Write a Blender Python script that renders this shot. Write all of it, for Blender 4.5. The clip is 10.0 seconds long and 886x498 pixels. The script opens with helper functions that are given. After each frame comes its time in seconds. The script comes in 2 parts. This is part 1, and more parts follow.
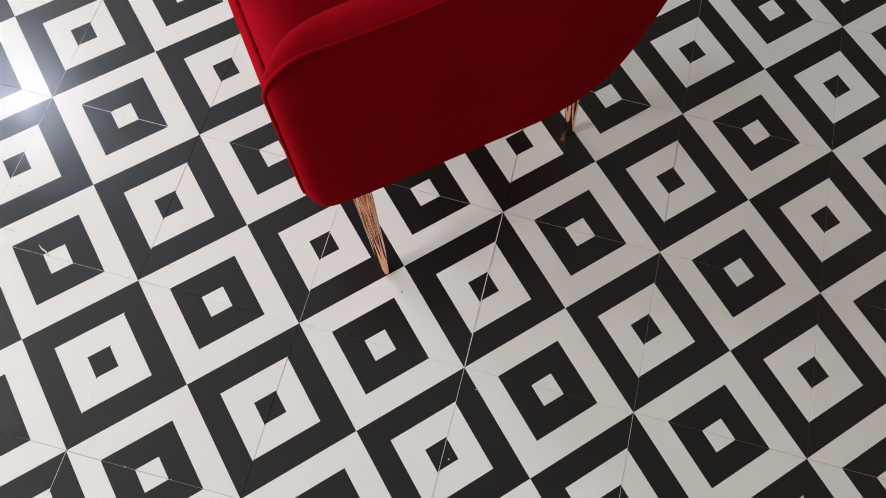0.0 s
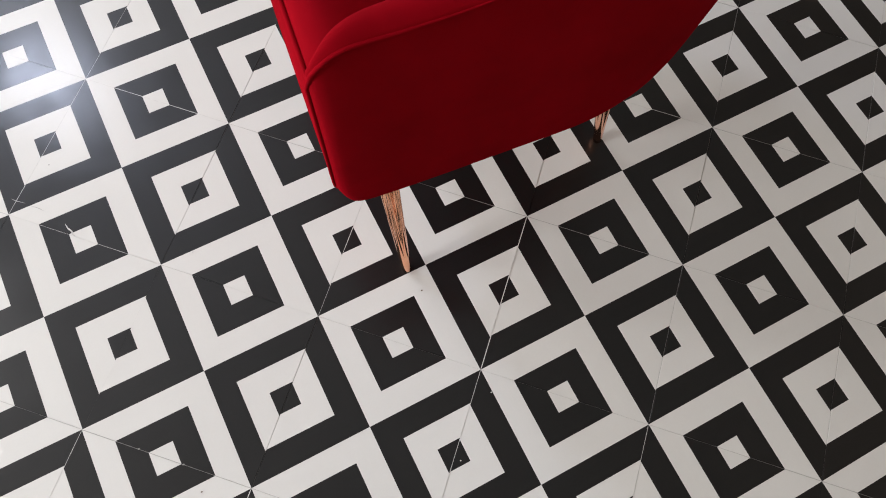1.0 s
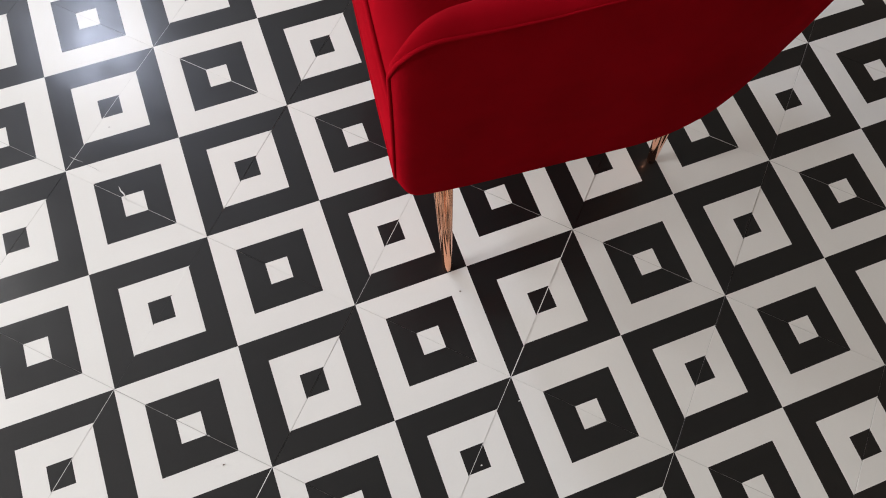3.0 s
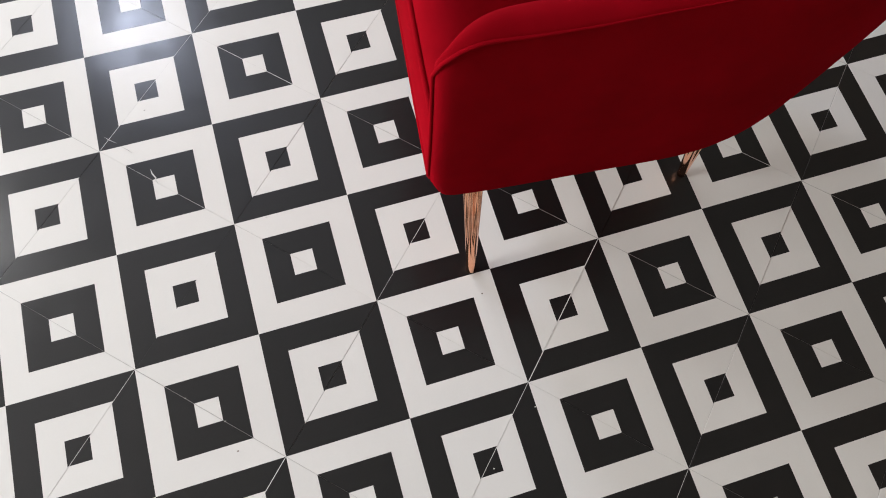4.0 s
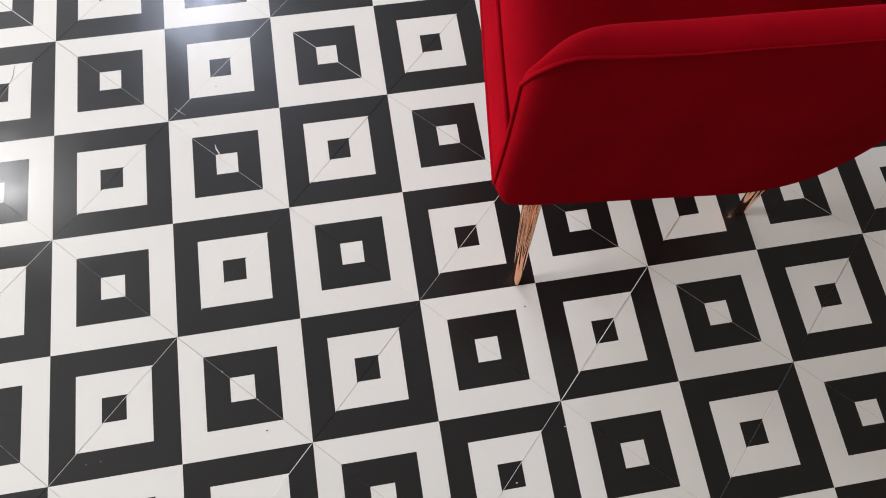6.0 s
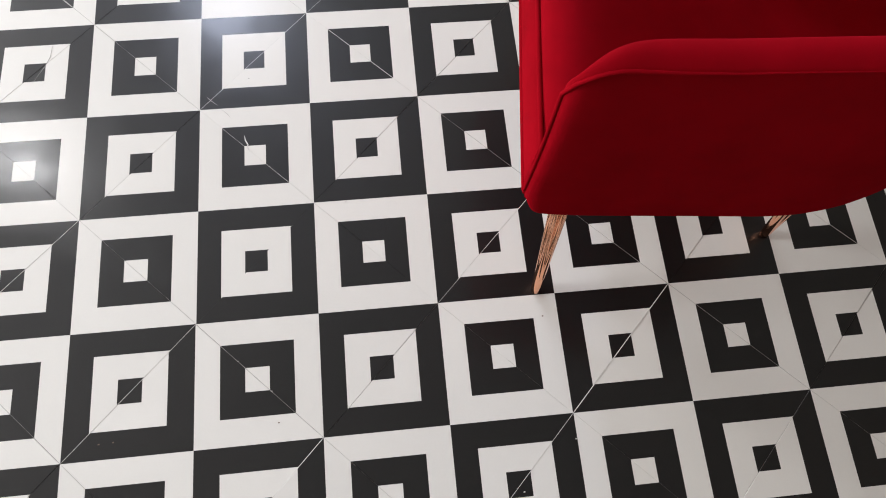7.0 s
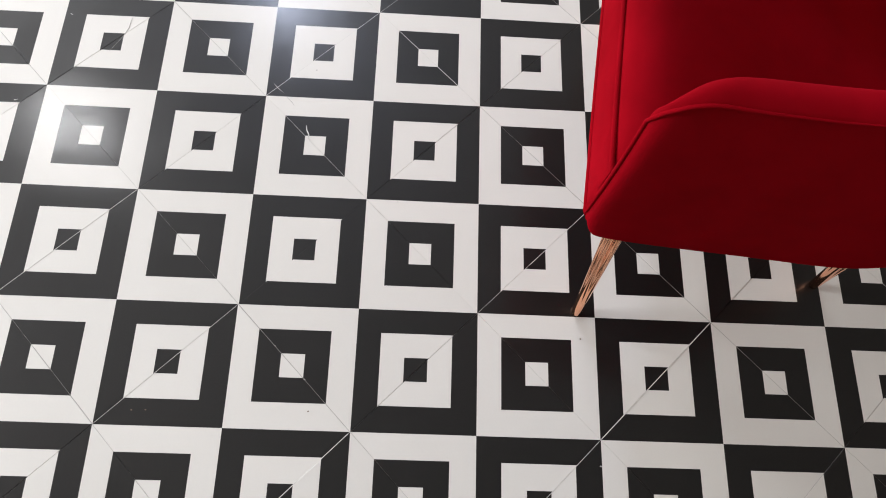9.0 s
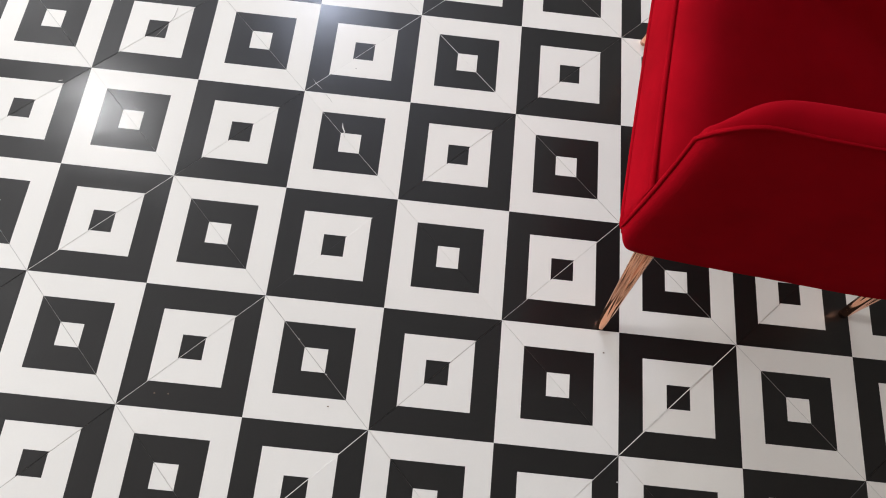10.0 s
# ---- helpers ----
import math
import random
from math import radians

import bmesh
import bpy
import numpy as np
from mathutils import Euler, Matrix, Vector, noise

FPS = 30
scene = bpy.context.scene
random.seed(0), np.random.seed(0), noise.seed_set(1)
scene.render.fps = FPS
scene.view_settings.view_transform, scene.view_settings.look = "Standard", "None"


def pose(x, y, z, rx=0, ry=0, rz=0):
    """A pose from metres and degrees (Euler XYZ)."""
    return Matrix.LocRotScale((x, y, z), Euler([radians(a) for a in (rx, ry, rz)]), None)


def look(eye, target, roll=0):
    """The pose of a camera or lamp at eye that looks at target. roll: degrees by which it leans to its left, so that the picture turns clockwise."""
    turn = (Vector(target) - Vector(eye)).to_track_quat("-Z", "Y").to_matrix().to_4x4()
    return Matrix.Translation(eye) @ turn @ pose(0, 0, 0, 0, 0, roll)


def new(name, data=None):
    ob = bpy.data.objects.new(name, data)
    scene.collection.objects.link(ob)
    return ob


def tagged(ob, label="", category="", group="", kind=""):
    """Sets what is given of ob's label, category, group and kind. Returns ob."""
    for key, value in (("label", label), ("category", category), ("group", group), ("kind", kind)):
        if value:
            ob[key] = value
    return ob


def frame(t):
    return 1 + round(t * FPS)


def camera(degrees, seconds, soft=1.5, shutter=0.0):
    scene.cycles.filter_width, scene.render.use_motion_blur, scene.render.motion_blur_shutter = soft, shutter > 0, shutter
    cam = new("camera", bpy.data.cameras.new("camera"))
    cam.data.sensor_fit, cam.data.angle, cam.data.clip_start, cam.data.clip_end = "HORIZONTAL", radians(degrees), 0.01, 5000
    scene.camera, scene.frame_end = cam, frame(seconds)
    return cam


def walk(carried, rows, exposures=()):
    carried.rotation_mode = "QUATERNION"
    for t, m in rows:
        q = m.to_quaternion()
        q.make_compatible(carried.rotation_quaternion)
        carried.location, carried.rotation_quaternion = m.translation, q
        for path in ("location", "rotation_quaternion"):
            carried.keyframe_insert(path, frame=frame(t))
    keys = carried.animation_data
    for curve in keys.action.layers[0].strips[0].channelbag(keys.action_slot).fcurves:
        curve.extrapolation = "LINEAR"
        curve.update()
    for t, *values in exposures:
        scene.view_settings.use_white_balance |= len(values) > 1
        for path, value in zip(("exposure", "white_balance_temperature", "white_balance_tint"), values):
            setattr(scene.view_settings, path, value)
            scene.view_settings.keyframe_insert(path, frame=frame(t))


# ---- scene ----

# ---- camera and its walk ----
cam = camera(67.16, 10.0, soft=1.0)
PATH = [
    (0, (0.0620, -0.3139, 1.1656), (0.4326, 0.1868, -0.7349), 6.43),
    (0.5, (0.0522, -0.3095, 1.1642), (0.4085, 0.2003, -0.7367), 6.49),
    (1, (0.0426, -0.3054, 1.1630), (0.3877, 0.2146, -0.7371), 6.72),
    (1.5, (0.0333, -0.3017, 1.1621), (0.3674, 0.2278, -0.7374), 7.02),
    (2, (0.0240, -0.2984, 1.1613), (0.3457, 0.2396, -0.7379), 7.30),
    (2.5, (0.0149, -0.2954, 1.1608), (0.3219, 0.2505, -0.7386), 7.46),
    (3, (0.0059, -0.2928, 1.1604), (0.2957, 0.2610, -0.7394), 7.48),
    (3.5, (-0.0031, -0.2906, 1.1601), (0.2677, 0.2717, -0.7400), 7.36),
    (4, (-0.0121, -0.2886, 1.1600), (0.2384, 0.2828, -0.7402), 7.14),
    (4.5, (-0.0212, -0.2870, 1.1600), (0.2085, 0.2941, -0.7399), 6.89),
    (5, (-0.0304, -0.2858, 1.1601), (0.1791, 0.3055, -0.7390), 6.71),
    (5.5, (-0.0396, -0.2848, 1.1603), (0.1507, 0.3164, -0.7377), 6.66),
    (6, (-0.0490, -0.2842, 1.1605), (0.1238, 0.3265, -0.7361), 6.78),
    (6.5, (-0.0586, -0.2838, 1.1608), (0.0983, 0.3357, -0.7343), 7.09),
    (7, (-0.0685, -0.2838, 1.1611), (0.0739, 0.3440, -0.7325), 7.51),
    (7.5, (-0.0786, -0.2840, 1.1615), (0.0495, 0.3515, -0.7306), 7.98),
    (8, (-0.0890, -0.2845, 1.1618), (0.0237, 0.3586, -0.7286), 8.35),
    (8.5, (-0.0998, -0.2853, 1.1621), (-0.0049, 0.3654, -0.7267), 8.52),
    (9, (-0.1110, -0.2864, 1.1624), (-0.0372, 0.3719, -0.7247), 8.45),
    (9.5, (-0.1226, -0.2876, 1.1627), (-0.0727, 0.3770, -0.7230), 8.24),
    (10, (-0.1346, -0.2892, 1.1629), (-0.1078, 0.3785, -0.7222), 8.24),
]
walk(cam, [(t, look(eye, target, roll)) for t, eye, target, roll in PATH])

# ---- world and light ----
world = bpy.data.worlds.new("sky")
scene.world = world
world.use_nodes = True
wn = world.node_tree.nodes
sky = wn.new("ShaderNodeTexSky")
sky.sky_type = "NISHITA"
sky.sun_disc = False
sky.sun_elevation = radians(40)
sky.sun_rotation = radians(200)
wn["Background"].inputs["Strength"].default_value = 0.1
world.node_tree.links.new(sky.outputs["Color"], wn["Background"].inputs["Color"])
scene.view_settings.exposure = 0.0

# The room stands square to the tile rows, at 45 degrees to the black and white squares.
ROOM = pose(0, 0, 0, 0, 0, 45)
X0, X1, Y0, Y1, HIGH = -4.6, 4.0, -3.2, 3.6, 4.3
# unseen windows in the wall behind the chair, low ones added to light chair and floor, high ones placed from the
# floor's glare: middle along the wall, width, sill, head, watts
WINDOWS = [(-2.75, 1.8, 0.7, 2.3, 278.0), (0.15, 1.6, 0.7, 2.0, 42.0), (2.5, 1.7, 0.7, 2.1, 92.0), (-0.42, 0.40, 3.42, 3.82, 34.0), (1.75, 0.75, 3.36, 4.04, 62.0)]
# added window in the side wall, an unseen warm fill for the right: the same numbers, along that wall
EAST_FILL_WINDOWS = [(1.1, 1.6, 0.8, 2.3, 10.0)]
EAST_TURN = ROOM @ pose(X1, 0, 0, 0, 0, -90) @ pose(0, -Y1, 0)
COOL, WARM, HIGH_SKY = (0.975, 0.972, 0.985), (1.0, 0.955, 0.89), (0.72, 0.79, 1.0)
# every window as its numbers, the pose of its wall and the colour of its lamp
ALL_WINDOWS = [(w, ROOM, HIGH_SKY if w[0] > 1 and w[2] > 2 else COOL) for w in WINDOWS]
ALL_WINDOWS += [((-w[0], *w[1:]), EAST_TURN, WARM) for w in EAST_FILL_WINDOWS]
for (wx, ww, ws, wh, watts), spot, tone in ALL_WINDOWS:
    lamp = bpy.data.lights.new("unseen_window_lamp", "AREA")
    lamp.shape, lamp.size, lamp.size_y = "RECTANGLE", ww - 0.1, wh - ws - 0.1
    lamp.energy, lamp.color = watts, tone
    ob = new("unseen_window_lamp", lamp)
    ob.matrix_world = spot @ look((wx, Y1 + 0.06, (ws + wh) / 2), (wx, Y1 - 1, (ws + wh) / 2 - (0.9 if ws > 2 else 0.1)))


# ---- materials ----
def material(name):
    m = bpy.data.materials.new(name)
    m.use_nodes = True
    return m, m.node_tree.nodes, m.node_tree.links, m.node_tree.nodes["Principled BSDF"]


def noise_tex(n, l, scale, detail=4.0, rough=0.55, coord="Object"):
    tc = n.new("ShaderNodeTexCoord")
    t = n.new("ShaderNodeTexNoise")
    t.inputs["Scale"].default_value, t.inputs["Detail"].default_value, t.inputs["Roughness"].default_value = scale, detail, rough
    l.new(tc.outputs[coord], t.inputs["Vector"])
    return t


def ramp(n, l, source, stops):
    r = n.new("ShaderNodeValToRGB")
    e = r.color_ramp.elements
    while len(e) < len(stops):
        e.new(0.5)
    for el, (p, c) in zip(e, stops):
        el.position, el.color = p, (*c, 1)
    l.new(source, r.inputs["Fac"])
    return r


def grey(v):
    return (v, v, v)


def world_noise(n, l, scale, detail=3.0):
    """Noise that runs on from tile to tile, in world metres."""
    g = n.new("ShaderNodeNewGeometry")
    t = n.new("ShaderNodeTexNoise")
    t.inputs["Scale"].default_value, t.inputs["Detail"].default_value = scale, detail
    l.new(g.outputs["Position"], t.inputs["Vector"])
    return t


def tile_material(name, dark, light, rough0, rough1, spec, relief, speckle, wax=0.0):
    """Pressed cement; wax: how much of a polished sealer lies over the duller body."""
    m, n, l, b = material(name)
    cloud = world_noise(n, l, 4.0, 2.0)
    grain = world_noise(n, l, 260.0, 3.0)
    info = n.new("ShaderNodeObjectInfo")
    mix = n.new("ShaderNodeMath")
    mix.operation = "MULTIPLY_ADD"
    l.new(info.outputs["Random"], mix.inputs[0])
    mix.inputs[1].default_value = 0.35
    l.new(cloud.outputs["Fac"], mix.inputs[2])
    add = n.new("ShaderNodeMath")
    add.operation = "MULTIPLY_ADD"
    l.new(grain.outputs["Fac"], add.inputs[0])
    add.inputs[1].default_value = speckle
    l.new(mix.outputs[0], add.inputs[2])
    half_tone = n.new("ShaderNodeMath")
    half_tone.operation = "MULTIPLY"
    half_tone.inputs[1].default_value = 0.5 / (0.675 + speckle / 2)
    l.new(add.outputs[0], half_tone.inputs[0])
    r = ramp(n, l, half_tone.outputs[0], [(0.25, dark), (0.75, light)])
    l.new(r.outputs["Color"], b.inputs["Base Color"])
    smear = world_noise(n, l, 14.0, 4.0)
    rr = ramp(n, l, smear.outputs["Fac"], [(0.3, grey(rough0)), (0.7, grey(rough1))])
    if wax:
        l.new(rr.outputs["Color"], b.inputs["Coat Roughness"])
        b.inputs["Coat Weight"].default_value, b.inputs["Roughness"].default_value = wax, 0.44
    else:
        l.new(rr.outputs["Color"], b.inputs["Roughness"])
    b.inputs["Specular IOR Level"].default_value = spec
    wave = world_noise(n, l, 22.0, 2.0)
    bump = n.new("ShaderNodeBump")
    bump.inputs["Strength"].default_value, bump.inputs["Distance"].default_value = 0.022, 0.004
    l.new(wave.outputs["Fac"], bump.inputs["Height"])
    fine = n.new("ShaderNodeBump")
    fine.inputs["Strength"].default_value, fine.inputs["Distance"].default_value = relief, 0.0006
    l.new(grain.outputs["Fac"], fine.inputs["Height"])
    l.new(bump.outputs["Normal"], fine.inputs["Normal"])
    l.new(fine.outputs["Normal"], b.inputs["Normal"])
    l.new(fine.outputs["Normal"], b.inputs["Coat Normal"])
    return m


WHITE = tile_material("white_cement", (0.675, 0.665, 0.634), (0.73, 0.72, 0.688), 0.22, 0.26, 0.2, 0.02, 0.4)
BLACK = tile_material("black_cement", (0.0034, 0.0032, 0.0031), (0.0068, 0.0064, 0.0062), 0.15, 0.24, 0.25, 0.08, 1.2, 0.5)


def plain(name, c0, c1, scale, rough, metallic=0.0, bump=0.1, dist=0.002):
    m, n, l, b = material(name)
    t = noise_tex(n, l, scale, 5.0)
    r = ramp(n, l, t.outputs["Fac"], [(0.3, c0), (0.7, c1)])
    l.new(r.outputs["Color"], b.inputs["Base Color"])
    b.inputs["Roughness"].default_value, b.inputs["Metallic"].default_value = rough, metallic
    bp = n.new("ShaderNodeBump")
    bp.inputs["Strength"].default_value, bp.inputs["Distance"].default_value = bump, dist
    l.new(t.outputs["Fac"], bp.inputs["Height"])
    l.new(bp.outputs["Normal"], b.inputs["Normal"])
    return m


GROUT = plain("grey_grout", (0.32, 0.31, 0.29), (0.44, 0.43, 0.41), 60.0, 0.9)
FILLER = plain("white_grout", (0.55, 0.54, 0.51), (0.72, 0.71, 0.68), 90.0, 0.8)
CHIP = plain("bare_chip", (0.45, 0.44, 0.42), (0.70, 0.69, 0.66), 300.0, 0.85)
DIRT = plain("brown_dirt", (0.10, 0.07, 0.05), (0.18, 0.13, 0.10), 300.0, 0.9)
# unseen walls and ceiling: tones set for the bounce they give
PAINT = plain("wall_paint", (0.25, 0.20, 0.155), (0.29, 0.235, 0.185), 1.5, 0.8)
CEIL = plain("ceiling_paint", (0.42, 0.41, 0.40), (0.47, 0.46, 0.45), 1.5, 0.9)
# paler than the other walls, to lift the haze mirrored in the black tiles
BRIGHT = plain("window_wall_paint", (0.60, 0.60, 0.61), (0.66, 0.66, 0.67), 1.5, 0.8)
FRAME = plain("window_paint", (0.55, 0.55, 0.54), (0.62, 0.62, 0.61), 8.0, 0.5)


def velvet_material(name, normal_lean):
    """Short red pile; the vector, in the world, is added to the normals to shift that panel's shading."""
    m, n, l, b = material(name)
    pile = noise_tex(n, l, 900.0, 2.0)
    brush = noise_tex(n, l, 9.0, 4.0)
    r = ramp(n, l, brush.outputs["Fac"], [(0.3, (0.215, 0.0012, 0.0052)), (0.7, (0.275, 0.0017, 0.0075))])
    l.new(r.outputs["Color"], b.inputs["Base Color"])
    b.inputs["Roughness"].default_value = 0.9
    b.inputs["Specular IOR Level"].default_value = 0.02
    b.inputs["Sheen Weight"].default_value = 0.34
    b.inputs["Sheen Roughness"].default_value = 0.30
    b.inputs["Sheen Tint"].default_value = (1.0, 0.025, 0.07, 1)
    b1 = n.new("ShaderNodeBump")
    b1.inputs["Strength"].default_value, b1.inputs["Distance"].default_value = 0.25, 0.006
    l.new(brush.outputs["Fac"], b1.inputs["Height"])
    g = n.new("ShaderNodeNewGeometry")
    lean = n.new("ShaderNodeVectorMath")
    lean.operation, lean.inputs[1].default_value = "ADD", normal_lean
    l.new(g.outputs["Normal"], lean.inputs[0])
    unit = n.new("ShaderNodeVectorMath")
    unit.operation = "NORMALIZE"
    l.new(lean.outputs[0], unit.inputs[0])
    l.new(unit.outputs[0], b1.inputs["Normal"])
    b2 = n.new("ShaderNodeBump")
    b2.inputs["Strength"].default_value, b2.inputs["Distance"].default_value = 0.25, 0.0006
    l.new(pile.outputs["Fac"], b2.inputs["Height"])
    l.new(b1.outputs["Normal"], b2.inputs["Normal"])
    l.new(b2.outputs["Normal"], b.inputs["Normal"])
    return m


# same velvet twice: normals tilted up on the shell against floor bounce
VELVET = velvet_material("red_velvet", (0.0, 0.0, 0.45))
# normals tilted towards the back, which shades the inner seat
SHADED_SEAT_VELVET = velvet_material("red_seat_velvet_shaded", (0.30, -0.04, 0.0))
COPPER = plain("rose_gold", (0.91, 0.42, 0.24), (0.95, 0.50, 0.32), 40.0, 0.12, 1.0, 0.02, 0.001)


# ---- builders ----
def mesh_from(name, bm, mats, smooth=False):
    bmesh.ops.recalc_face_normals(bm, faces=bm.faces[:])
    me = bpy.data.meshes.new(name)
    bm.to_mesh(me)
    bm.free()
    for m in mats if isinstance(mats, (list, tuple)) else [mats]:
        me.materials.append(m)
    if smooth:
        me.shade_smooth()
    return me


def part(name, bm, mats, parent, label="", smooth=False):
    ob = new(name, mesh_from(name, bm, mats, smooth))
    ob.parent = parent
    if label:
        tagged(ob, label)
    return ob


def box(bm, x0, y0, z0, x1, y1, z1):
    v = [bm.verts.new(p) for p in ((x0, y0, z0), (x1, y0, z0), (x1, y1, z0), (x0, y1, z0), (x0, y0, z1), (x1, y0, z1), (x1, y1, z1), (x0, y1, z1))]
    for f in ((0, 3, 2, 1), (4, 5, 6, 7), (0, 1, 5, 4), (1, 2, 6, 5), (2, 3, 7, 6), (3, 0, 4, 7)):
        bm.faces.new([v[i] for i in f])
    return bm


def skin(bm, rings, close_u=False, caps=False):
    """Faces between rings of points, one after another."""
    vs = [[bm.verts.new(p) for p in ring] for ring in rings]
    k = len(vs[0])
    for a, b in zip(vs, vs[1:]):
        for i in range(k if close_u else k - 1):
            j = (i + 1) % k
            bm.faces.new((a[i], a[j], b[j], b[i]))
    if caps:
        bm.faces.new(vs[0])
        bm.faces.new(vs[-1][::-1])
    return vs


def tube(points, radius, sides=8):
    """A round cord along a line of points."""
    pts = [Vector(p) for p in points]
    bm = bmesh.new()
    rings, up = [], Vector((0.0, 0.3, 1.0)).normalized()
    for i, p in enumerate(pts):
        d = (pts[min(i + 1, len(pts) - 1)] - pts[max(i - 1, 0)]).normalized()
        side = d.cross(up)
        side = side.normalized() if side.length > 1e-4 else Vector((1, 0, 0))
        nor = side.cross(d)
        up = nor
        r = radius if isinstance(radius, float) else radius(i)
        rings.append([p + r * (math.cos(a) * side + math.sin(a) * nor) for a in (2 * math.pi * k / sides for k in range(sides))])
    skin(bm, rings, True, True)
    return bm


# ---- room: floor bed, walls, windows, ceiling ----
def room_part(name, bm, mat, label, category):
    ob = new(name, mesh_from(name, bm, mat))
    ob.matrix_world = ROOM
    return tagged(ob, label, category, kind="structure")


floor = room_part("floor", box(bmesh.new(), X0, Y0, -0.12, X1, Y1, -0.009), GROUT, "cement tile floor with nested black and white squares", "floor")


def wall(name, x0, y0, x1, y1, openings=(), along_y=False, paint=PAINT):
    """A wall in the room's own axes; openings: (from, to, sill, head) along x."""
    bm = bmesh.new()
    if not openings:
        box(bm, x0, y0, 0, x1, y1, HIGH)
    else:
        for z0, z1, row in ((0, 2.7, [o for o in openings if o[3] < 2.7]), (2.7, HIGH, [o for o in openings if o[2] > 2.7])):
            x = x0
            for a, b, s, h in row:
                box(bm, x, y0, z0, a, y1, z1)
                box(bm, a, y0, z0, b, y1, s)
                box(bm, a, y0, h, b, y1, z1)
                x = b
            box(bm, x, y0, z0, x1, y1, z1)
    if along_y:
        for v in bm.verts:
            v.co.x, v.co.y = v.co.y, v.co.x
    return room_part(name, bm, paint, "plain painted wall out of view, closing the room", "wall")


wall("wall_north", X0 - 0.2, Y1, X1 + 0.2, Y1 + 0.2, [(x - w / 2, x + w / 2, s, h) for x, w, s, h, _ in WINDOWS], paint=BRIGHT)
wall("wall_south", X0 - 0.2, Y0 - 0.2, X1 + 0.2, Y0)
wall("wall_west", X0 - 0.2, Y0, X0, Y1)
wall("wall_east", Y0, X1, Y1, X1 + 0.2, [(x - w / 2, x + w / 2, s, h) for x, w, s, h, _ in EAST_FILL_WINDOWS], True)
room_part("ceiling", box(bmesh.new(), X0 - 0.2, Y0 - 0.2, HIGH, X1 + 0.2, Y1 + 0.2, HIGH + 0.15), CEIL, "plain grey ceiling out of view, toned for the bounce", "ceiling")

for k, ((wx, ww, ws, wh, _), spot, _) in enumerate(ALL_WINDOWS):
    win = tagged(new(f"window_{k + 1}"), "white painted window out of view, placed to light the room", "window", "windows of the room", "structure")
    win.matrix_world = spot @ pose(wx, Y1, ws)
    for bx in ((-ww / 2, 0, ww / 2, 0.05), (-ww / 2, wh - ws - 0.05, ww / 2, wh - ws)):
        part("window_frame", box(bmesh.new(), bx[0], 0.10, bx[1], bx[2], 0.16, bx[3]), FRAME, win)
    for bx in (-ww / 2, ww / 2 - 0.05):
        part("window_frame", box(bmesh.new(), bx, 0.10, 0.05, bx + 0.05, 0.16, wh - ws - 0.05), FRAME, win)


# ---- armchair ----
ARM_Z, MID, BACK_U, DEEP = 0.6815, 0.302, 0.30, 0.37


def smoothstep(a, b, v):
    s = min(1.0, max(0.0, (v - a) / (b - a)))
    return s * s * (3 - 2 * s)


def chair_outline():
    """The shell seen from above, from the front of one arm round the back to the middle: point, inward direction."""
    rows = [(-0.0005, 0.013), (0.001, 0.007), (0.005, 0.0025), (0.012, 0.0), (0.02, -0.0006), (0.028, -0.001), (0.037, -0.0012), (0.048, -0.0015), (0.064, -0.0018), (0.09, -0.002), (0.14, -0.0018), (0.19, -0.001), (0.245, 0.0)]
    n = 2.1
    for k in range(0, 19):
        a = math.radians(5 * k)
        rows.append((BACK_U + DEEP * math.sin(a) ** (2 / n), MID - MID * math.cos(a) ** (2 / n)))
    rows[-1] = (BACK_U + DEEP, MID)
    out = []
    for i, p in enumerate(rows):
        q0, q1 = Vector(rows[max(i - 1, 0)]), Vector(rows[min(i + 1, len(rows) - 1)])
        d = (q1 - q0).normalized()
        inward = Vector((-d.y, d.x))
        if p[0] < 0.02:
            inward = Vector((0.0, 1.0))
        out.append((Vector(p), inward))
    out[-1] = (out[-1][0], Vector((-1.0, 0.0)))
    return out


def arm_top(u):
    r = 0.051
    z = ARM_Z + 0.026 * smoothstep(0.05, 0.4, u) + 0.16 * smoothstep(0.42, 0.68, u)
    z += 0.0009 * math.sin(70 * u) * smoothstep(0.08, 0.14, u)
    if u < r:
        z -= r - math.sqrt(max(0.0, r * r - (r - max(u, 0.0)) ** 2))
    return z


def thick(u):
    """How thick the arm is, as a share of its full 37 mm: it thins towards the front."""
    return 0.26 + 0.82 * math.sin(0.5 * math.pi * min(1.0, max(0.0, u) / 0.085)) - 0.14 * (1 - smoothstep(0.0, 0.026, u))


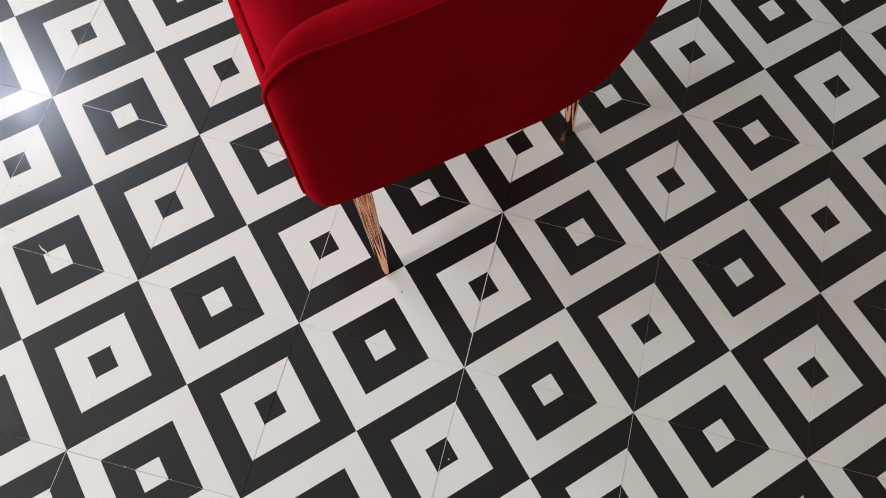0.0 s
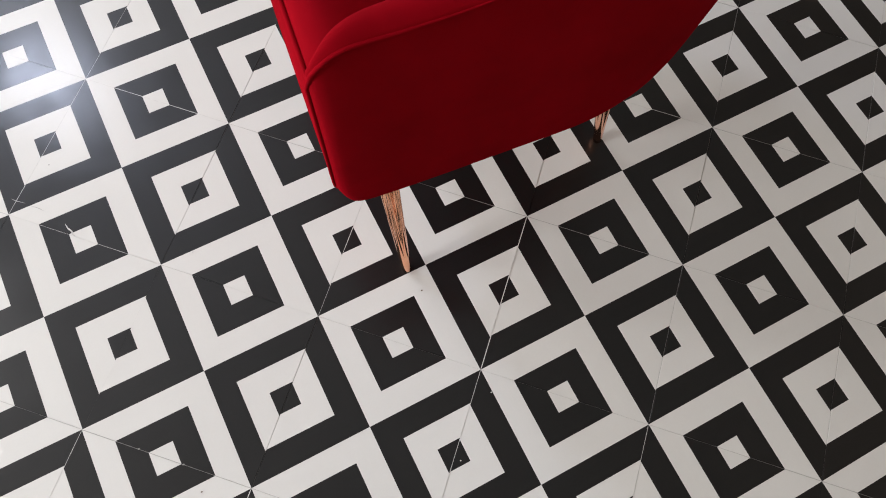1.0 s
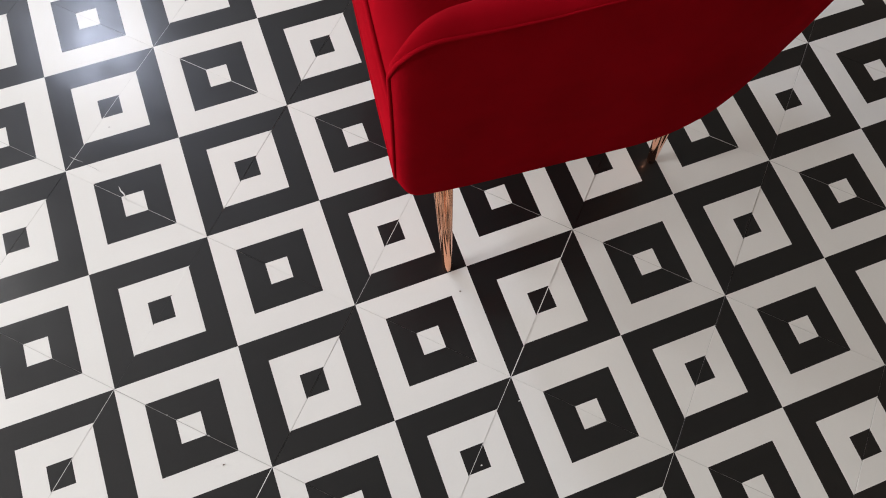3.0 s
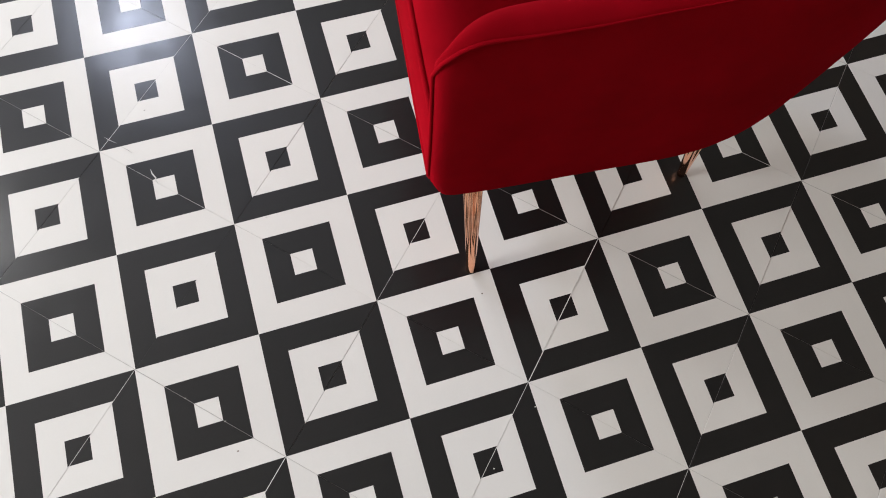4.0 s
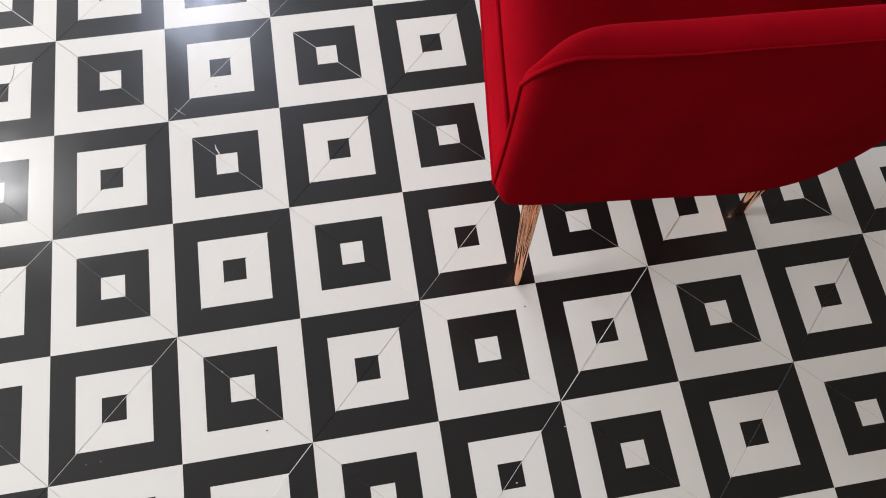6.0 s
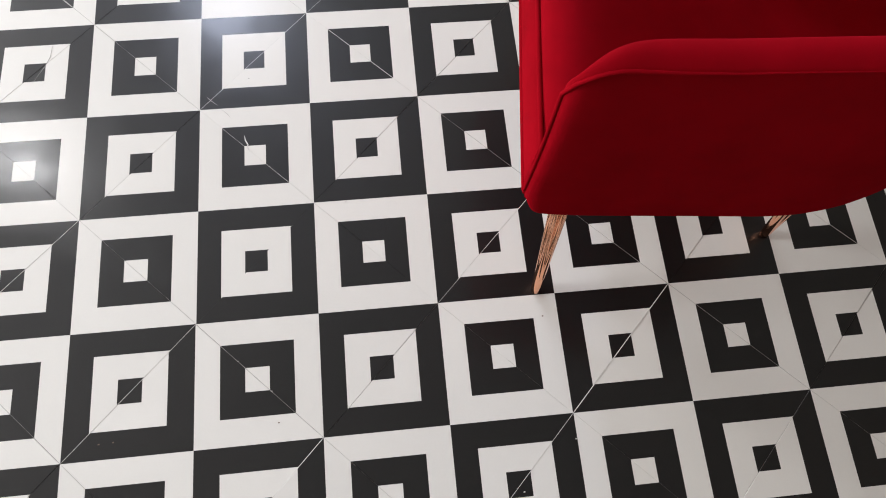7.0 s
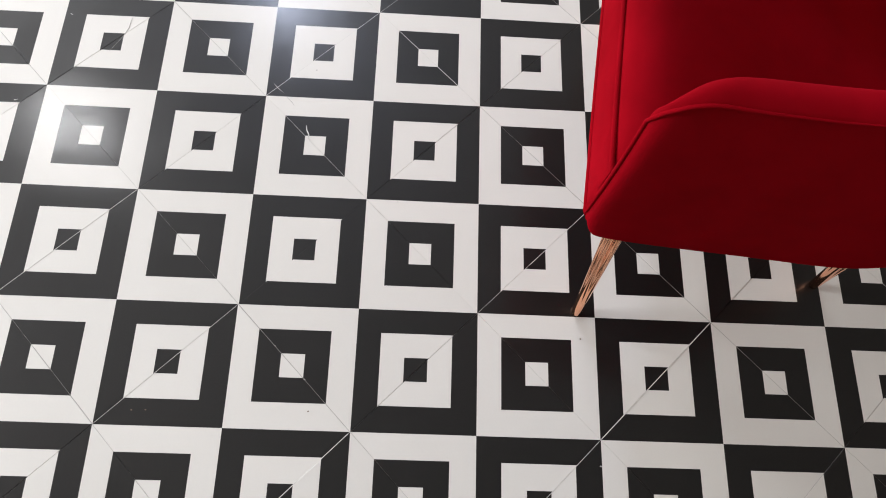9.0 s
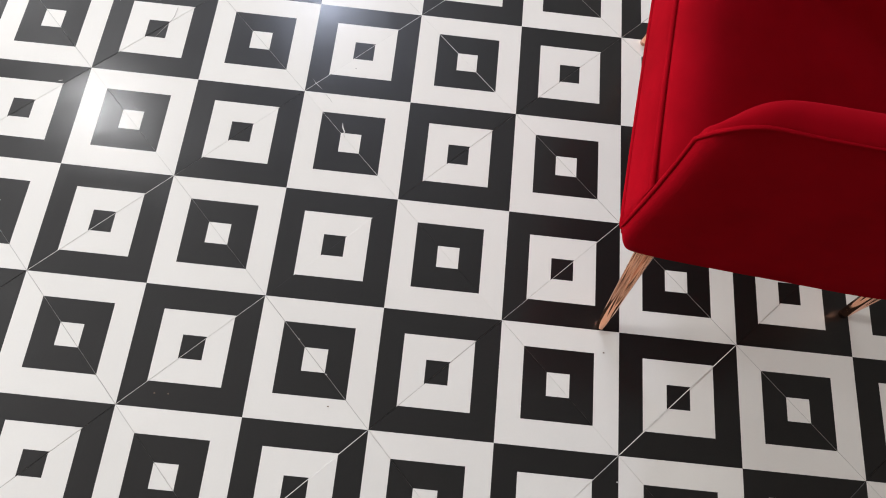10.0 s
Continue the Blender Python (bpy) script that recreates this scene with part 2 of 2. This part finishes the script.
def shell_section(p, inward, flare):
    u, zt = p.x, arm_top(p.x)
    low = 0.340 + 0.048 * min(1.0, max(0.0, (0.016 - u) / 0.019)) + 0.011 * smoothstep(0.12, 0.40, u)
    tuck = smoothstep(0.03, 0.18, u) + 0.5 * smoothstep(0.15, 0.35, u)
    c = 0.2 + 0.8 * smoothstep(-0.001, 0.035, u)
    pts = [(0.10, low - 0.075 * c), (0.06, low - 0.07 * c), (0.028, low - 0.05 * c), (0.010, low - 0.022 * c), (0.003, low - 0.004 * c), (0.001, low + 0.012), (0.0, 0.42)]
    pts = [(d + tuck * k, z) for (d, z), k in zip(pts, (0.009, 0.008, 0.006, 0.004, 0.003, 0.002, 0.001))]
    pts = [(min(d, 0.014 + max(u + 0.003, 0) * 2.5), z) for d, z in pts]
    for f in (0.25, 0.5, 0.75, 1.0):
        pts.append((-0.003 * math.sin(math.pi * f), 0.42 + (zt - 0.016 - 0.42) * f))
    k = thick(u)
    pts += [(0.0012 * k, zt - 0.0105), (0.0016 * k, zt - 0.0065), (0.009 * k, zt - 0.0005), (0.018 * k, zt + 0.002), (0.027 * k, zt + 0.0008), (0.0355 * k, zt - 0.006), (0.0405 * k, zt - 0.021)]
    pts += [(0.042 * k, 0.56 if zt > 0.62 else zt - 0.06), (0.042 * k, 0.50), (0.043 * k, 0.45), (0.045 * k, 0.42)]
    ring = []
    for d, z in pts:
        d = d * (0.35 if u < -0.002 else 0.7 if u < 0.0 else 1.0) if 0.0 < d < 0.004 else d
        d += flare * max(0.0, 0.60 - z) * 0.04
        ring.append((p.x + inward.x * d, p.y + inward.y * d, z))
    return ring


def mirror(points):
    return [(x, 2 * MID - y, z) for x, y, z in points]


def build_chair(root):
    SEAM = 12
    outline = chair_outline()
    half = [shell_section(p, i, smoothstep(0.35, 0.6, p.x)) for p, i in outline]
    rings = half + [mirror(r) for r in half[-2::-1]]
    bm = bmesh.new()
    vs = skin(bm, rings)
    bm.faces.new(vs[0])
    bm.faces.new(vs[-1][::-1])
    crease = bm.edges.layers.float.new("crease_edge")
    for a, b in zip(vs, vs[1:]):
        bm.edges.get((a[SEAM], b[SEAM]))[crease] = 0.7
    shell = part("shell", bm, VELVET, root, "curved velvet back and arms in one padded shell", True)
    sub = shell.modifiers.new("soft", "SUBSURF")
    sub.levels = sub.render_levels = 1
    # cord along the edge of the outer panel: up the front of the arm and round the top
    cord = [(x - 0.001, y - 0.001, z) for x, y, z in half[0][4:11]]
    cord += [(r[k][0], r[k][1] - 0.0004, r[k][2]) for r, k in zip(half[1:], [11] + [SEAM] * len(half))]
    line = cord + mirror(cord)[-2::-1]
    part("piping", tube(line, lambda i: 0.0014 + 0.0009 * smoothstep(0, 2, min(i, len(line) - 1 - i)) - 0.0014 * smoothstep(13, 18, min(i, len(line) - 1 - i))), VELVET, shell, "", True)

    # front panel below the seat
    bm = bmesh.new()
    prof = [(0.05, 0.335), (0.014, 0.345), (0.003, 0.362), (-0.001, 0.385), (-0.001, 0.41), (0.001, 0.435), (0.007, 0.452), (0.022, 0.458)]
    ws = [0.014 + (2 * MID - 0.028) * k / 24 for k in range(25)]
    def bow(w):
        return -0.002 * math.sin(math.pi * (w - 0.014) / (2 * MID - 0.028))
    skin(bm, [[(u + bow(w), w, z) for u, z in prof] for w in ws], False, True)
    panel = part("front_panel", bm, VELVET, root, "", True)
    part("piping", tube([(0.0012 + bow(w), w, 0.369) for w in [0.016, 0.022] + ws[1:-1] + [2 * MID - 0.022, 2 * MID - 0.016]], lambda i: 0.0016 if i in (0, 26) else 0.0034), VELVET, panel, "", True)

    # seat cushion
    bm = bmesh.new()
    rows = [(0.009, 0.452), (0.0105, 0.460), (0.015, 0.468), (0.024, 0.477), (0.040, 0.486), (0.06, 0.4905), (0.085, 0.490), (0.12, 0.484), (0.20, 0.463), (0.28, 0.439), (0.38, 0.407), (0.46, 0.384), (0.54, 0.366), (0.60, 0.356)]
    rings = []
    for u, z in rows:
        over = max(0.0, (u - BACK_U) / (DEEP - 0.03))
        h = (MID - 0.040 * thick(u) + 0.001) * math.sqrt(max(0.02, 1 - over * over))
        ring = [(u, MID - h, z - 0.05), (u, MID - h, z - 0.012)]
        for k in range(25):
            s = -1 + 2 * k / 24
            ring.append((u + (bow(MID + h * s) if u < 0.1 else 0), MID + h * s * 0.996, z - 0.010 * s ** 6))
        ring += [(u, MID + h, z - 0.012), (u, MID + h, z - 0.05)]
        rings.append(ring)
    skin(bm, rings, True, True)
    seat = part("seat_cushion", bm, SHADED_SEAT_VELVET, root, "smooth velvet seat cushion with corded front edge", True)
    h = MID - 0.020
    line = [(0.030, MID - h - 0.005, 0.452), (0.019, MID - h - 0.002, 0.458)] + [(0.008 + bow(MID + h * s), MID + h * s, 0.4595) for s in (-1 + 2 * k / 24 for k in range(25))]
    line += [(0.019, MID + h + 0.002, 0.458), (0.030, MID + h + 0.005, 0.452)]
    part("piping", tube(line, 0.0033), VELVET, seat, "", True)

    # underside
    bm = bmesh.new()
    ring = [(max(p.x, 0.02), p.y) for p, _ in outline]
    ring = [(0.3 + (x - 0.3) * 0.84, MID + (y - MID) * 0.80) for x, y in ring]
    ring = ring + [(x, 2 * MID - y) for x, y in ring[-2::-1]]
    skin(bm, [[(x, y, 0.254) for x, y in ring], [(x, y, 0.33) for x, y in ring]], True, True)
    part("base", bm, VELVET, root)

    # legs: foot and top
    for (fu, fw), (tu, tw) in LEGS:
        build_leg(root, Vector((fu, fw, 0.0)), Vector((tu, tw, 0.262)))


LEGS = [((0.0800, -0.011), (0.0770, 0.064)), ((0.516, 0.117), (0.456, 0.104))]
LEGS += [((fu, 2 * MID - fw), (tu, 2 * MID - tw)) for (fu, fw), (tu, tw) in LEGS]


def build_leg(root, foot, top):
    axis = (top - foot).normalized()
    side = axis.cross(Vector((0, 1, 0))).normalized()
    nor = side.cross(axis)
    def ring(t, r, flute, n=96):
        c = foot.lerp(top, t)
        out = []
        for k in range(n):
            a = 2 * math.pi * k / n
            rr = r * (1 - flute * (1 - abs(math.cos(3 * a))))
            q = c + rr * (math.cos(a) * side + math.sin(a) * nor)
            out.append((q.x, q.y, max(q.z, 0.0)))
        return out
    bm = bmesh.new()
    skin(bm, [ring(0.16 + 0.84 * k / 12, 0.0094 + 0.0072 * k / 12, 0.34 * smoothstep(0, 8, k)) for k in range(13)], True)
    leg = part("leg", bm, COPPER, root, "tapered fluted rose-gold metal leg", True)
    bm = bmesh.new()
    skin(bm, [ring(0.0, 0.0077, 0), ring(0.006, 0.0084, 0), ring(0.08, 0.0088, 0), ring(0.165, 0.00945, 0)], True)
    part("ferrule", bm, COPPER, leg, "smooth rose-gold foot", True)


chair = tagged(new("armchair"), "red velvet tub armchair with corded seams and rose-gold legs", "armchair")
chair.matrix_world = pose(0.10, 0.03, 0, 0, 0, -7.5)
build_chair(chair)


# ---- marks on the floor ----
def sliver(name, points, width, mat, z=0.0007):
    """A thin flat mark along a line of points, tapering to both ends."""
    bm = bmesh.new()
    pts = [Vector(p) for p in points]
    rings = []
    for i, p in enumerate(pts):
        d = (pts[min(i + 1, len(pts) - 1)] - pts[max(i - 1, 0)]).normalized()
        nrm = Vector((-d.y, d.x))
        w = width * (0.5 if 0 < i < len(pts) - 1 else 0.12)
        a, b = p + nrm * w, p - nrm * w
        rings.append([(a.x, a.y, z), (b.x, b.y, z), (b.x, b.y, z - 0.0005), (a.x, a.y, z - 0.0005)])
    skin(bm, rings, True, True)
    ob = new(name, mesh_from(name, bm, mat))
    ob.parent = floor
    ob.matrix_parent_inverse = ROOM.inverted()
    return ob


S = 0.3 / math.sqrt(2)
sliver("chip", [(-0.339, 0.362), (-0.3375, 0.352), (-0.333, 0.343), (-0.333, 0.336), (-0.329, 0.327)], 0.0024, CHIP)
sliver("scratch", [(-0.411, 0.452), (-0.404, 0.444), (-0.391, 0.433)], 0.0013, GROUT)
sliver("scratch", [(-0.384, 0.424), (-0.372, 0.412), (-0.366, 0.404)], 0.0010, GROUT)
sliver("crack", [(-0.745, 0.508), (-0.724, 0.545), (-0.716, 0.566), (-0.714, 0.590)], 0.0007, GROUT)
sliver("chip", [(-0.838, 0.593), (-0.833, 0.590)], 0.003, CHIP)
sliver("chip", [(-0.903, 0.387), (-0.896, 0.389)], 0.004, CHIP)
for sx, sy, mat in ((0.184, -0.040, DIRT), (-0.285, -0.181, DIRT), (-0.330, 0.4885, GROUT), (-0.153, 0.209, CHIP), (0.21, -0.255, CHIP), (0.111, -0.330, CHIP), (-0.577, -0.188, DIRT), (-0.554, -0.187, DIRT), (-0.352, -0.072, GROUT), (-0.296, -0.128, GROUT)):
    sliver("speck", [(sx - 0.0018, sy), (sx, sy + 0.0004), (sx + 0.0015, sy)], 0.0026, mat)


# joints filled to the brim with white grout: from one tile corner to the next, width
for (i0, j0), (i1, j1), w in (((1, -1), (2, 0), 0.0014), ((0, -2), (1, -1), 0.0007), ((-2, -2), (-1, -1), 0.0017), ((-1, 3), (0, 2), 0.0009), ((0, 0), (1, 1), 0.0009), ((-4, 0), (-3, 1), 0.0007), ((-2, 2), (-1, 3), 0.0006),
                            ((-3, -1), (-2, 0), 0.0006), ((-2, 2), (-1, 1), 0.0004), ((1, -3), (2, -2), 0.0004), ((3, 1), (4, 0), 0.0005), ((-1, 3), (0, 4), 0.0004)):
    sliver("grout_line", [(S * (i0 + (i1 - i0) * f), S * (j0 + (j1 - j0) * f)) for f in (0.0, 0.02, 0.5, 0.98, 1.0)], w, FILLER, 0.00025)


# ---- tiles ----
def tile_mesh(name):
    """One square tile, corner to corner 2 S: four half squares of nested borders, with a small arris round the edge."""
    bm = bmesh.new()
    g = 1 - 0.0006 / 0.15
    ch, low = 0.0004, -0.009
    made = {}
    def vert(x, y, z):
        key = (round(x, 6), round(y, 6), round(z, 6))
        if key not in made:
            made[key] = bm.verts.new((x, y, z))
        return made[key]
    for sx, sy, first in ((1, 1, 0), (-1, -1, 0), (1, -1, 1), (-1, 1, 1)):
        # border widths: a hair wider on two sides, as the mould left them
        x1, x2 = (0.2, 0.4) if sx > 0 else (0.211, 0.411)
        y1, y2 = (0.211, 0.411) if sy > 0 else (0.2, 0.4)
        parts = [([(0, 0), (1, 0), (1 - y1, y1), (x1, y1), (x1, 1 - x1), (0, 1)], 0), ([(x1, y1), (1 - y1, y1), (1 - y2, y2), (x2, y2), (x2, 1 - x2), (x1, 1 - x1)], 1), ([(x2, y2), (1 - y2, y2), (x2, 1 - x2)], 0)]
        edge = [(1, 0), (1 - y1, y1), (1 - y2, y2), (x2, 1 - x2), (x1, 1 - x1), (0, 1)]
        for poly, ring in parts:
            f = bm.faces.new([vert(sx * x * S * g, sy * y * S * g, 0) for x, y in poly])
            f.material_index = (first + ring) % 2
        for k, ((ax, ay), (bx, by)) in enumerate(zip(edge, edge[1:])):
            ring = (0, 1, 0, 1, 0)[k]
            o = 1 + ch / 0.15
            for s0, z0, s1, z1 in ((g, 0, g * o, -ch), (g * o, -ch, g * o, low)):
                f = bm.faces.new([vert(sx * ax * S * s0, sy * ay * S * s0, z0), vert(sx * bx * S * s0, sy * by * S * s0, z0), vert(sx * bx * S * s1, sy * by * S * s1, z1), vert(sx * ax * S * s1, sy * ay * S * s1, z1)])
                f.material_index = (first + ring) % 2
    return mesh_from(name, bm, [WHITE, BLACK])


# grout standing in the joints, a hair below the tiles: two sets of parallel lines, 0.3 m apart
bm = bmesh.new()
for p in range(-15, 14):
    for q in range(-10, 12):
        for along in (0, 1):
            x, y = (0.3 * p + 0.15, 0.3 * q) if along else (0.3 * p, 0.3 * q + 0.15)
            mid = ROOM @ Vector((x, y, 0)) / S
            if abs(mid.x + 4.5) < 0.1 and abs(mid.y - 2.5) < 0.1:
                continue  # an open joint
            hx, hy = (0.15, 0.0012) if along else (0.0012, 0.15)
            box(bm, x - hx, y - hy, -0.008, x + hx, y + hy, -0.0008 - 0.0002 * along)
grout = part("grout", bm, GROUT, floor)

rng = random.Random(5)
TILE = tile_mesh("tile")
# tiles that were laid out of level: lattice place -> tilt about x and y in degrees
UNEVEN = {(-4, 3): (-0.6, -0.6, -0.0020), (-5, 2): (-0.9, -0.9, -0.0030), (-4, 1): (0.14, 0.14, 0.0), (-3, 2): (0.16, 0.1, 0.0)}
spots = []
for i in range(-32, 33):
    for j in range(-32, 33):
        if (i + j) % 2 == 0:
            continue
        q = ROOM.inverted() @ Vector((i * S, j * S, 0))
        if X0 + 0.1 < q.x < X1 - 0.1 and Y0 + 0.1 < q.y < Y1 - 0.1:
            spots.append((i, j))
near = sorted(spots, key=lambda s: math.hypot(s[0] * S + 0.05, s[1] * S - 0.3))
far_verts, far_faces, far_mats = [], [], []
for k, (i, j) in enumerate(near):
    rx, ry, rz = UNEVEN.get((i, j), (rng.gauss(0, 0.06), rng.gauss(0, 0.06), rng.gauss(0, 0.0001)))
    m = pose(i * S + rng.gauss(0, 0.0002), j * S + rng.gauss(0, 0.0002), rz, rx, ry, rng.gauss(0, 0.05))
    if k < 280:
        ob = new("tile", TILE)
        ob.parent = floor
        ob.matrix_parent_inverse = ROOM.inverted()
        ob.matrix_basis = m
    else:
        base = len(far_verts)
        far_verts += [tuple(m @ v.co) for v in TILE.vertices]
        far_faces += [[base + v for v in p.vertices] for p in TILE.polygons]
        far_mats += [p.material_index for p in TILE.polygons]
me = bpy.data.meshes.new("far_tiles")
me.from_pydata(far_verts, [], far_faces)
me.materials.append(WHITE)
me.materials.append(BLACK)
me.polygons.foreach_set("material_index", far_mats)
ob = tagged(new("far_tiles", me), kind="stuff")
ob.parent = floor
ob.matrix_parent_inverse = ROOM.inverted()
